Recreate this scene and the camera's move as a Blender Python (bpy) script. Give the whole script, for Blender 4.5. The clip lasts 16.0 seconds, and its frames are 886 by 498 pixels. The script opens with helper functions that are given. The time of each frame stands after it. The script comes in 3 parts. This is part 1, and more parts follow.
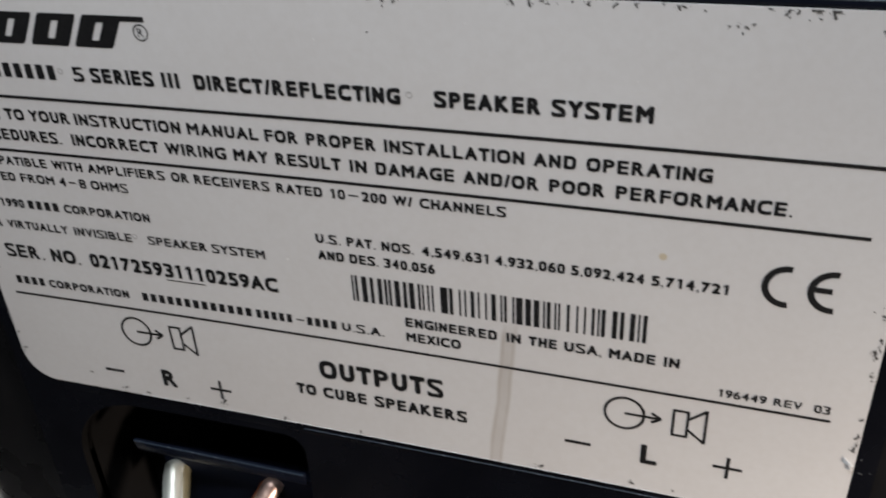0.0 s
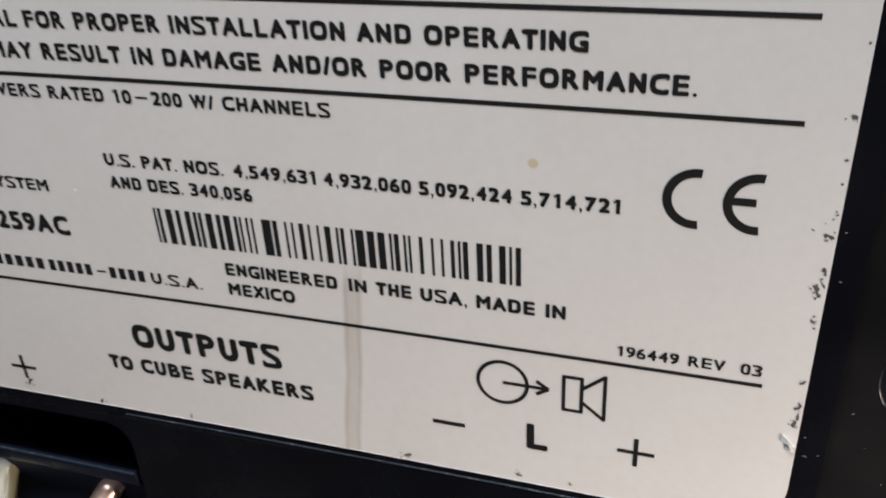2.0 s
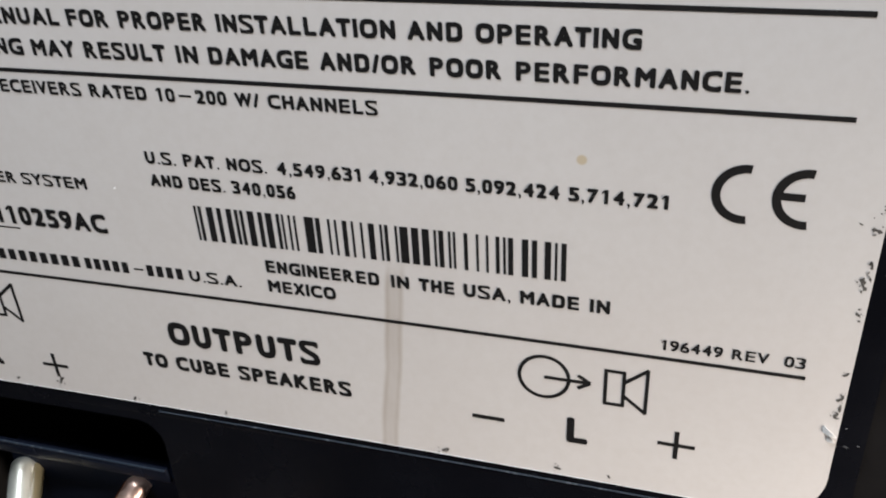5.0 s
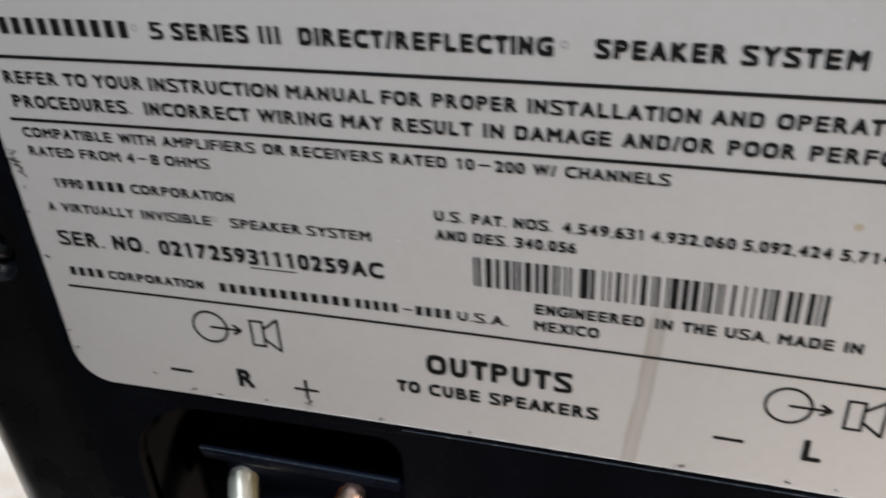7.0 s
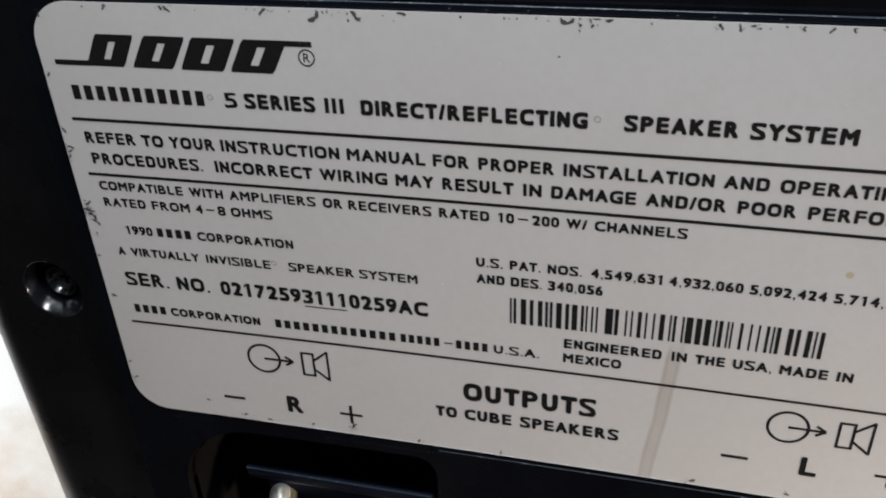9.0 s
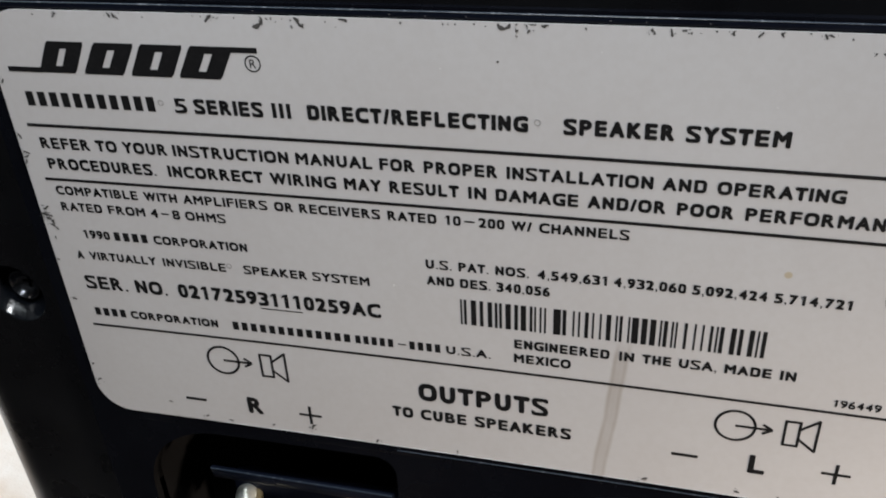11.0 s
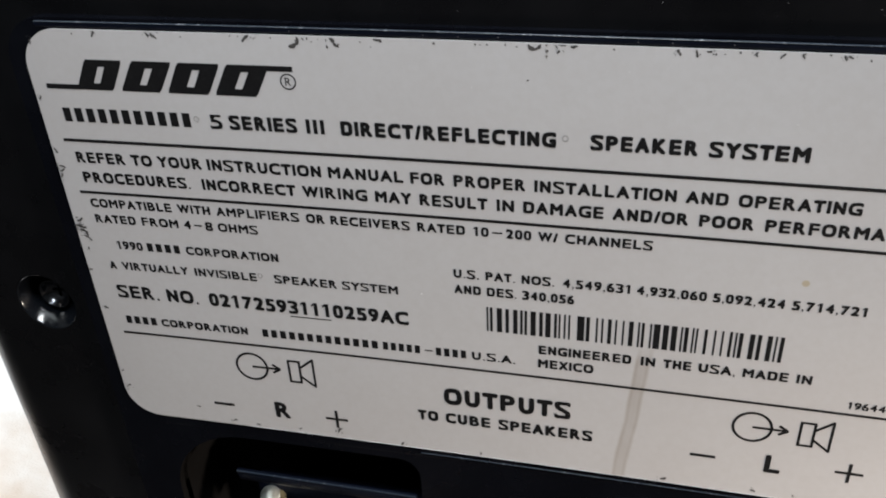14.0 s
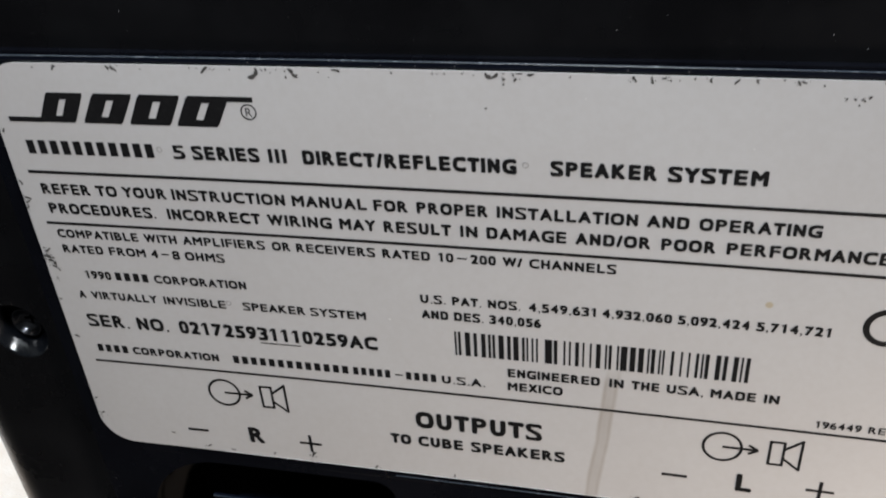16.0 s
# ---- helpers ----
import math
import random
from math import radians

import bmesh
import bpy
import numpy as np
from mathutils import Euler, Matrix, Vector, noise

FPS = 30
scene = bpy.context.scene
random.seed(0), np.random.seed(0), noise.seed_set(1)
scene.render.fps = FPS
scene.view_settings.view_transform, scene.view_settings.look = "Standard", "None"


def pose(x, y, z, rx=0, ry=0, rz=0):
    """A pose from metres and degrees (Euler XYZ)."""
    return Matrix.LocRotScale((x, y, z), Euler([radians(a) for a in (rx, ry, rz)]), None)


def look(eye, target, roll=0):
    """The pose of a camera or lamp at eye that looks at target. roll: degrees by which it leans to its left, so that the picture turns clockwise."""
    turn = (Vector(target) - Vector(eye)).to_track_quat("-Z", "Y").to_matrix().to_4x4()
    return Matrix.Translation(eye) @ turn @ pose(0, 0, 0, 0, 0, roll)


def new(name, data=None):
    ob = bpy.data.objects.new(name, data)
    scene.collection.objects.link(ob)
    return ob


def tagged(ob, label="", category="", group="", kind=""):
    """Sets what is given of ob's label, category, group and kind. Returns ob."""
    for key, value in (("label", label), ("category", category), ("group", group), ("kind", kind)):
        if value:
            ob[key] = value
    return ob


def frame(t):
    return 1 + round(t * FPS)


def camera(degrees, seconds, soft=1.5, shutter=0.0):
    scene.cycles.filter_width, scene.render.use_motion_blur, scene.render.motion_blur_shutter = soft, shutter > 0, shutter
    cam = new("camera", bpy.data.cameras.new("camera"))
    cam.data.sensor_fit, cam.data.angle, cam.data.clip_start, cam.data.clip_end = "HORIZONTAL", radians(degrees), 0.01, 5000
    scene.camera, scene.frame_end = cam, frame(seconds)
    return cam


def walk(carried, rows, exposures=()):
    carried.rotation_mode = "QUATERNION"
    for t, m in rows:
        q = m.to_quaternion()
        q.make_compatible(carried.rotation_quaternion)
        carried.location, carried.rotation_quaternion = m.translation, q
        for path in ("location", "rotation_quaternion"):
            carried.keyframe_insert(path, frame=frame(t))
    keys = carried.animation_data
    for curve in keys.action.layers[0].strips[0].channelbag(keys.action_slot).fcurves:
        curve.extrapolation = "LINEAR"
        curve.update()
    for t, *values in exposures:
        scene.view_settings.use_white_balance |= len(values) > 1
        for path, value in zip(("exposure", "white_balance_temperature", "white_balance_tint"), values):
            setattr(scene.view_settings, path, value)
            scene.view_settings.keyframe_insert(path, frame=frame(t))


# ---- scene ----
U = 0.00132        # one millimetre-scale unit of the label's layout: a hundredth of its long rule
LIFT = 110.0       # height of the top rule over the floor, in these units

# ---- camera ----
cam = camera(53.50, 16.0, soft=1.9, shutter=0.5)
ROWS = [
    (0.0, 0.04809, -0.09794, 0.18898, 59.519, 2.709, 17.773),
    (0.2, 0.05093, -0.09783, 0.18673, 59.916, 2.586, 17.540),
    (0.5, 0.05578, -0.09671, 0.18481, 60.054, 2.758, 17.593),
    (0.7, 0.05710, -0.09641, 0.18317, 60.417, 2.901, 18.101),
    (1.0, 0.05961, -0.09260, 0.17957, 60.593, 2.901, 17.747),
    (1.2, 0.06161, -0.08964, 0.17612, 60.499, 3.033, 17.764),
    (1.5, 0.06112, -0.08507, 0.17180, 60.662, 3.075, 17.852),
    (1.7, 0.05971, -0.08066, 0.16955, 60.576, 2.961, 17.519),
    (2.0, 0.05868, -0.07432, 0.16455, 60.572, 2.711, 17.090),
    (2.2, 0.05968, -0.07170, 0.16364, 60.213, 2.803, 17.043),
    (2.5, 0.05915, -0.06993, 0.16130, 60.590, 2.625, 16.938),
    (2.7, 0.05836, -0.07090, 0.16074, 60.620, 2.487, 16.484),
    (3.0, 0.05715, -0.07283, 0.16040, 60.622, 2.463, 16.587),
    (3.2, 0.05688, -0.07130, 0.16111, 60.309, 2.416, 16.098),
    (5.3, 0.05295, -0.07917, 0.16595, 60.250, 2.685, 16.251),
    (5.5, 0.05385, -0.08127, 0.16717, 59.751, 3.117, 16.397),
    (6.0, 0.04008, -0.08920, 0.17674, 58.988, 2.808, 15.823),
    (6.2, 0.03620, -0.09195, 0.17774, 58.956, 2.696, 15.612),
    (6.5, 0.03323, -0.09151, 0.17867, 58.656, 2.614, 15.570),
    (6.7, 0.03116, -0.09062, 0.17946, 58.757, 2.688, 15.260),
    (7.0, 0.02363, -0.09138, 0.18145, 58.268, 2.856, 15.544),
    (7.2, 0.01676, -0.09263, 0.18400, 58.335, 2.640, 15.557),
    (7.5, 0.01015, -0.09648, 0.18640, 58.112, 2.530, 15.332),
    (7.7, 0.00762, -0.10004, 0.18791, 57.889, 2.311, 14.927),
    (8.0, 0.00839, -0.10386, 0.18897, 58.698, 1.865, 14.260),
    (8.2, 0.01495, -0.10491, 0.18930, 59.658, 1.789, 14.403),
    (8.5, 0.01420, -0.10472, 0.19174, 59.044, 2.098, 14.137),
    (8.7, 0.01476, -0.10468, 0.19399, 58.886, 2.073, 14.057),
    (9.0, 0.01786, -0.10276, 0.19364, 58.682, 2.290, 14.079),
    (9.2, 0.01844, -0.10294, 0.19413, 58.633, 2.416, 14.097),
    (9.5, 0.01919, -0.10303, 0.19542, 58.589, 2.392, 13.981),
    (9.7, 0.02119, -0.10297, 0.19693, 58.594, 2.601, 14.065),
    (10.0, 0.02241, -0.10325, 0.19676, 58.883, 2.466, 13.815),
    (10.2, 0.02487, -0.10242, 0.19542, 58.590, 2.649, 13.978),
    (12.3, 0.02538, -0.10173, 0.19401, 58.780, 2.496, 13.746),
    (12.5, 0.02515, -0.10070, 0.19392, 58.668, 2.603, 13.765),
    (12.7, 0.02514, -0.09961, 0.19448, 58.821, 2.528, 13.844),
    (13.0, 0.02554, -0.09856, 0.19690, 59.029, 2.088, 13.119),
    (13.2, 0.02491, -0.09924, 0.19843, 58.446, 2.147, 12.810),
    (13.5, 0.02335, -0.10275, 0.19627, 58.265, 2.721, 13.578),
    (13.7, 0.02058, -0.10486, 0.19775, 58.335, 2.522, 13.278),
    (14.0, 0.02077, -0.10569, 0.19875, 58.306, 2.552, 13.247),
    (14.2, 0.02084, -0.10530, 0.19745, 58.459, 2.393, 13.026),
    (14.5, 0.02194, -0.10537, 0.19738, 58.440, 2.570, 13.172),
    (14.7, 0.02124, -0.10529, 0.19842, 58.627, 2.490, 13.080),
    (15.0, 0.02071, -0.10348, 0.19953, 58.364, 2.541, 12.835),
    (15.2, 0.02311, -0.10288, 0.19835, 58.573, 2.679, 12.783),
    (15.5, 0.02497, -0.10296, 0.19839, 58.518, 2.929, 11.974),
    (15.7, 0.02415, -0.10306, 0.19890, 58.434, 3.101, 12.421),
    (16.0, 0.02511, -0.10280, 0.20141, 58.410, 3.363, 12.583),
]
walk(cam, [(t, pose(x, y, z, rx, ry, rz)) for t, x, y, z, rx, ry, rz in ROWS],
     [(0, -0.20), (0.5, -0.22), (1.0, -0.14), (1.5, 0.0), (2.0, 0.05), (3.0, 0.12), (5.5, 0.12), (6.5, 0.0), (7.5, -0.38), (8.5, -0.36), (9.5, -0.19), (12.5, -0.22), (14.0, -0.14), (16.0, -0.11)])

# ---- light ----
world = bpy.data.worlds.new("world")
scene.world = world
world.use_nodes = True
world.node_tree.nodes["Background"].inputs[0].default_value = (0.75, 0.85, 1.0, 1)
world.node_tree.nodes["Background"].inputs[1].default_value = 0.05


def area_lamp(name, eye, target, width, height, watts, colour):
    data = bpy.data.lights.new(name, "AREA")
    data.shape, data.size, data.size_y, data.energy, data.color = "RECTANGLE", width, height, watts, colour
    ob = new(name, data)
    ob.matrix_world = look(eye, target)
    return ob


# no fixtures: an unseen overhead source, then two added fills fitted to the label
area_lamp("overhead_light", (-0.85, 0.33, 2.33), (-0.85, 0.33, 0), 2.3, 1.9, 88, (0.87, 0.95, 1.0))
area_lamp("upper_fill", (0.007, -0.13, 0.392), (0.0, 0.0, 0.12), 0.06, 0.06, 0.76, (0.915, 0.95, 0.99))
area_lamp("warm_low_fill", (0.212, -0.078, 0.057), (0.138, -0.082, -0.011), 0.035, 0.035, 1.05, (1.0, 0.855, 0.73))


# ---- materials ----
def material(name, colour, rough=0.5, metal=0.0, spec=0.5):
    mat = bpy.data.materials.new(name)
    mat.use_nodes = True
    b = mat.node_tree.nodes["Principled BSDF"]
    b.inputs["Base Color"].default_value = (*colour, 1)
    b.inputs["Roughness"].default_value = rough
    b.inputs["Metallic"].default_value = metal
    b.inputs["Specular IOR Level"].default_value = spec
    return mat, mat.node_tree, b


def node(tree, kind, **inputs):
    n = tree.nodes.new(kind)
    for key, value in inputs.items():
        n.inputs[key.replace("_", " ")].default_value = value
    return n


def math_node(tree, op, a, b=None, clamp=False):
    n = tree.nodes.new("ShaderNodeMath")
    n.operation, n.use_clamp = op, clamp
    for i, v in enumerate((a, b)):
        if v is None:
            continue
        if isinstance(v, (int, float)):
            n.inputs[i].default_value = v
        else:
            tree.links.new(v, n.inputs[i])
    return n.outputs[0]


def mix(tree, factor, a, b):
    n = tree.nodes.new("ShaderNodeMix")
    n.data_type = "RGBA"
    for socket, v in ((n.inputs[0], factor), (n.inputs[6], a), (n.inputs[7], b)):
        if isinstance(v, tuple):
            socket.default_value = (*v, 1)
        elif isinstance(v, (int, float)):
            socket.default_value = v
        else:
            tree.links.new(v, socket)
    return n.outputs[2]


def noise_of(tree, scale, detail=3.0, rough=0.55, low=0.0, high=1.0, stretch=None):
    co = tree.nodes.new("ShaderNodeTexCoord").outputs["Object"]
    if stretch:
        m = tree.nodes.new("ShaderNodeMapping")
        m.inputs["Scale"].default_value = stretch
        tree.links.new(co, m.inputs[0])
        co = m.outputs[0]
    n = node(tree, "ShaderNodeTexNoise", Scale=scale, Detail=detail, Roughness=rough)
    tree.links.new(co, n.inputs["Vector"])
    r = tree.nodes.new("ShaderNodeMapRange")
    r.inputs[1].default_value, r.inputs[2].default_value = low, high
    tree.links.new(n.outputs[0], r.inputs[0])
    return r.outputs[0]


def bump(tree, b, height, strength, distance):
    n = node(tree, "ShaderNodeBump", Strength=strength, Distance=distance)
    tree.links.new(height, n.inputs["Height"])
    tree.links.new(n.outputs[0], b.inputs["Normal"])


def black_plastic(name, colour, rough, grain, spec=0.38):
    mat, tree, b = material(name, colour, rough, 0.0, spec)
    haze = noise_of(tree, 55, 4, 0.6, 0.35, 0.75)
    tree.links.new(mix(tree, haze, colour, tuple(c * 1.7 for c in colour)), b.inputs["Base Color"])
    r = tree.nodes.new("ShaderNodeMapRange")
    r.inputs[3].default_value, r.inputs[4].default_value = rough - 0.06, rough + 0.1
    tree.links.new(haze, r.inputs[0])
    tree.links.new(r.outputs[0], b.inputs["Roughness"])
    bump(tree, b, noise_of(tree, 2600, 2, 0.5), grain, 0.00012)
    return mat


CABINET = black_plastic("black_cabinet", (0.0042, 0.0043, 0.0051), 0.29, 0.08, 0.34)
PLATE = black_plastic("black_moulding", (0.0028, 0.0033, 0.0054), 0.27, 0.15, 0.23)
CUP = black_plastic("glossy_black_moulding", (0.004, 0.005, 0.007), 0.17, 0.25, 0.7)
BLOCK = black_plastic("blue_black_moulding", (0.0033, 0.0049, 0.0110), 0.42, 0.25, 0.17)
MATT = black_plastic("matt_black_moulding", (0.0040, 0.0037, 0.0037), 0.8, 0.3, 0.1)


def nicked_sheen():
    """Blue-black plastic with pale rubbed nicks; its lighter blue paints in edge sheen."""
    mat, tree, b = material("nicked_edge_sheen", (0.02, 0.025, 0.035), 0.32)
    rub = noise_of(tree, 900, 4, 0.7, 0.56, 0.76)
    tree.links.new(mix(tree, rub, (0.022, 0.033, 0.052), (0.30, 0.33, 0.37)), b.inputs["Base Color"])
    bump(tree, b, noise_of(tree, 2000, 2), 0.3, 0.0001)
    return mat


NICKED_SHEEN = nicked_sheen()


def label_material():
    paper, stain = (0.65, 0.65, 0.66), (0.39, 0.35, 0.315)
    mat, tree, b = material("satin_label_film", paper, 0.42, 0.0, 0.4)
    sep = tree.nodes.new("ShaderNodeSeparateXYZ")
    tree.links.new(tree.nodes.new("ShaderNodeTexCoord").outputs["Object"], sep.inputs[0])
    x = math_node(tree, "MULTIPLY", sep.outputs[0], 1 / U)
    z = math_node(tree, "SUBTRACT", math_node(tree, "MULTIPLY", sep.outputs[2], 1 / U), LIFT)
    cloud = noise_of(tree, 24, 5, 0.62, 0.3, 0.72)
    fine = noise_of(tree, 900, 3, 0.6, 0.35, 0.7)
    base = mix(tree, cloud, paper, (0.60, 0.588, 0.59))
    base = mix(tree, math_node(tree, "MULTIPLY", fine, 0.16), base, (0.50, 0.48, 0.46))
    # a dried drip that runs down from the barcode to the lower edge
    wob = math_node(tree, "MULTIPLY", math_node(tree, "SUBTRACT", noise_of(tree, 60, 2), 0.5), 1.2)
    line_x = math_node(tree, "ADD", math_node(tree, "MULTIPLY", z, 0.09), 19.3)
    off = math_node(tree, "ABSOLUTE", math_node(tree, "SUBTRACT", math_node(tree, "ADD", x, wob), line_x))
    inside = math_node(tree, "MULTIPLY", math_node(tree, "SUBTRACT", 1.0, off), 2.6, True)
    rim = math_node(tree, "MULTIPLY", math_node(tree, "SUBTRACT", 0.33, math_node(tree, "ABSOLUTE", math_node(tree, "SUBTRACT", off, 0.60))), 3.0, True)
    start = math_node(tree, "MULTIPLY", math_node(tree, "SUBTRACT", -21.3, z), 0.4, True)
    amount = math_node(tree, "MULTIPLY", start, math_node(tree, "ADD", math_node(tree, "MULTIPLY", inside, 0.44), math_node(tree, "MULTIPLY", rim, 0.30)))
    base = mix(tree, math_node(tree, "MULTIPLY", amount, math_node(tree, "ADD", noise_of(tree, 420, 4, 0.65, 0.1, 0.9, (1.0, 1.0, 0.22)), 0.45)), base, stain)
    # a round yellowed spot over the patent numbers
    dx, dz = math_node(tree, "SUBTRACT", x, 32.5), math_node(tree, "SUBTRACT", z, -11.1)
    r = math_node(tree, "SQRT", math_node(tree, "ADD", math_node(tree, "MULTIPLY", dx, dx), math_node(tree, "MULTIPLY", dz, dz)))
    spot = math_node(tree, "MULTIPLY", math_node(tree, "SUBTRACT", 0.46, r), 6.0, True)
    base = mix(tree, math_node(tree, "MULTIPLY", spot, 0.8), base, (0.50, 0.42, 0.28))
    tree.links.new(base, b.inputs["Base Color"])
    rr = tree.nodes.new("ShaderNodeMapRange")
    rr.inputs[3].default_value, rr.inputs[4].default_value = 0.36, 0.5
    tree.links.new(cloud, rr.inputs[0])
    tree.links.new(rr.outputs[0], b.inputs["Roughness"])
    bump(tree, b, noise_of(tree, 500, 3), 0.12, 0.00006)
    return mat


LABEL = label_material()


def ink_material(name, colour):
    mat, tree, b = material(name, colour, 0.6, 0.0, 0.2)
    worn = noise_of(tree, 1500, 3, 0.6, 0.5, 0.8)
    tree.links.new(mix(tree, math_node(tree, "MULTIPLY", worn, 0.35), colour, tuple(c + 0.02 for c in colour)), b.inputs["Base Color"])
    return mat


INK = ink_material("black_ink", (0.009, 0.009, 0.010))
GREY_INK = ink_material("faint_grey_ink", (0.38, 0.37, 0.37))
SCUFF = ink_material("dark_scuff", (0.09, 0.087, 0.085))
DUST = material("pale_dust", (0.14, 0.14, 0.145), 0.9)[0]


def metal_material(name, colour, rough, metal=1.0):
    mat, tree, b = material(name, colour, rough, metal)
    bump(tree, b, noise_of(tree, 700, 3), 0.25, 0.0004)
    return mat


STEEL = metal_material("dark_screw_steel", (0.14, 0.147, 0.165), 0.2)
SILVER = metal_material("tinned_strands", (0.74, 0.77, 0.72), 0.42, 0.7)
COPPER = metal_material("copper_strands", (0.93, 0.66, 0.57), 0.36, 0.9)
KHAKI = material("khaki_jacket", (0.20, 0.17, 0.10), 0.3)[0]
AMBER = material("amber_jacket", (0.16, 0.055, 0.03), 0.22)[0]


def carpet():
    mat, tree, b = material("dark_carpet", (0.03, 0.027, 0.025), 0.95, 0.0, 0.1)
    tree.links.new(mix(tree, noise_of(tree, 300, 4), (0.010, 0.009, 0.0085), (0.026, 0.023, 0.021)), b.inputs["Base Color"])
    bump(tree, b, noise_of(tree, 700, 3), 0.8, 0.003)
    return mat


def cloth_material():
    mat, tree, b = material("cream_cloth", (0.8, 0.78, 0.74), 0.85, 0.0, 0.2)
    c = mix(tree, noise_of(tree, 14, 5, 0.62, 0.43, 0.68), (0.93, 0.875, 0.83), (0.66, 0.50, 0.38))
    tree.links.new(c, b.inputs["Base Color"])
    bump(tree, b, noise_of(tree, 1500, 2), 0.4, 0.0006)
    return mat


def plaster(name, colour):
    mat, tree, b = material(name, colour, 0.8)
    tree.links.new(mix(tree, noise_of(tree, 3, 4), colour, tuple(c * 0.93 for c in colour)), b.inputs["Base Color"])
    bump(tree, b, noise_of(tree, 90, 4), 0.15, 0.002)
    return mat


CARPET, CLOTH, PLASTER, CEILING = carpet(), cloth_material(), plaster("wall_paint", (0.16, 0.155, 0.15)), plaster("ceiling_paint", (0.6, 0.6, 0.6))


# ---- building helpers ----
def at(x, y, z):
    """Layout units to metres: x along the label, y into the cabinet, z up from the top rule."""
    return Vector((x * U, y * U, (z + LIFT) * U))


BOW = 0.50         # how far the plate and its label sag inwards at the middle


def bend(bm, step=4.0):
    """Gives a flat piece the plate's slight inward bow along x."""
    xs = [v.co.x / U for v in bm.verts]
    x = math.ceil(min(xs) / step) * step
    while x < max(xs):
        bmesh.ops.bisect_plane(bm, geom=bm.verts[:] + bm.edges[:] + bm.faces[:], plane_co=(x * U, 0, 0), plane_no=(1, 0, 0))
        x += step
    for v in bm.verts:
        v.co.y += BOW * U * max(0.0, 1 - (v.co.x / U / 50) ** 2)
    return bm


def soften(me):
    """Smooth shading, but for the edges sharper than 35 degrees."""
    for p in me.polygons:
        p.use_smooth = True
    me.set_sharp_from_angle(angle=radians(35))


def part(name, bm, mat, parent=None, label="", smooth=False):
    if isinstance(bm, bmesh.types.BMesh):
        me = bpy.data.meshes.new(name)
        bmesh.ops.recalc_face_normals(bm, faces=bm.faces)
        bm.to_mesh(me)
        bm.free()
    else:
        me = bm
    me.materials.clear()
    me.materials.append(mat)
    if smooth:
        soften(me)
    ob = new(name, me)
    if parent:
        ob.parent = parent
    return tagged(ob, label)


def rounded(x0, x1, z0, z1, r, n=8):
    pts = []
    for cx, cz, a in ((x1 - r, z1 - r, 0), (x0 + r, z1 - r, 90), (x0 + r, z0 + r, 180), (x1 - r, z0 + r, 270)):
        for i in range(n + 1):
            w = radians(a + 90 * i / n)
            pts.append((cx + r * math.cos(w), cz + r * math.sin(w)))
    return pts


def pocket(x0, x1, z0, z1, left, right, n=10):
    """An outline with corners of one radius on the left and another on the right."""
    pts = []
    for cx, cz, a, r in ((x1 - right, z1 - right, 0, right), (x0 + left, z1 - left, 90, left), (x0 + left, z0 + left, 180, left), (x1 - right, z0 + right, 270, right)):
        for i in range(n + 1):
            w = radians(a + 90 * i / n)
            pts.append((cx + r * math.cos(w), cz + r * math.sin(w)))
    return pts


def circle(cx, cz, r, n=40):
    return [(cx + r * math.cos(2 * math.pi * i / n), cz + r * math.sin(2 * math.pi * i / n)) for i in range(n)]


def slab(outline, front, back, bevel=0.0, segments=2):
    """A flat body with this outline in the label's plane, its front edge rounded."""
    bm = bmesh.new()
    a = [bm.verts.new(at(x, front, z)) for x, z in outline]
    b = [bm.verts.new(at(x, back, z)) for x, z in outline]
    face = bm.faces.new(a)
    bm.faces.new(b[::-1])
    n = len(a)
    for i in range(n):
        bm.faces.new((a[i], b[i], b[(i + 1) % n], a[(i + 1) % n]))
    if bevel:
        bmesh.ops.bevel(bm, geom=list(face.edges), offset=bevel * U, segments=segments, profile=0.5, affect="EDGES")
    return bm


def box(x0, x1, y0, y1, z0, z1, bevel=0.0, segments=2):
    bm = bmesh.new()
    bmesh.ops.create_cube(bm, size=1)
    lo, hi = at(x0, y0, z0), at(x1, y1, z1)
    for v in bm.verts:
        v.co = Vector([lo[i] + (v.co[i] + 0.5) * (hi[i] - lo[i]) for i in range(3)])
    if bevel:
        bmesh.ops.bevel(bm, geom=list(bm.edges), offset=bevel * U, segments=segments, profile=0.5, affect="EDGES")
    return bm


def carve(ob, cutters, inside=None):
    """Takes the cutters' volumes out of a mesh for good; the cut faces may have a material of their own."""
    tools = []
    if inside:
        ob.data.materials.append(inside)
    for bm in cutters:
        me = bpy.data.meshes.new("cutter")
        bmesh.ops.recalc_face_normals(bm, faces=bm.faces)
        bm.to_mesh(me)
        bm.free()
        tool = new("cutter", me)
        if inside:
            me.materials.append(inside)
        tools.append(tool)
        mod = ob.modifiers.new("carve", "BOOLEAN")
        mod.operation, mod.solver, mod.object = "DIFFERENCE", "EXACT", tool
        if inside:
            mod.material_mode = "TRANSFER"
    done = bpy.data.meshes.new_from_object(ob.evaluated_get(bpy.context.evaluated_depsgraph_get()))
    ob.modifiers.clear()
    soften(done)
    ob.data = done
    for tool in tools:
        bpy.data.objects.remove(tool)


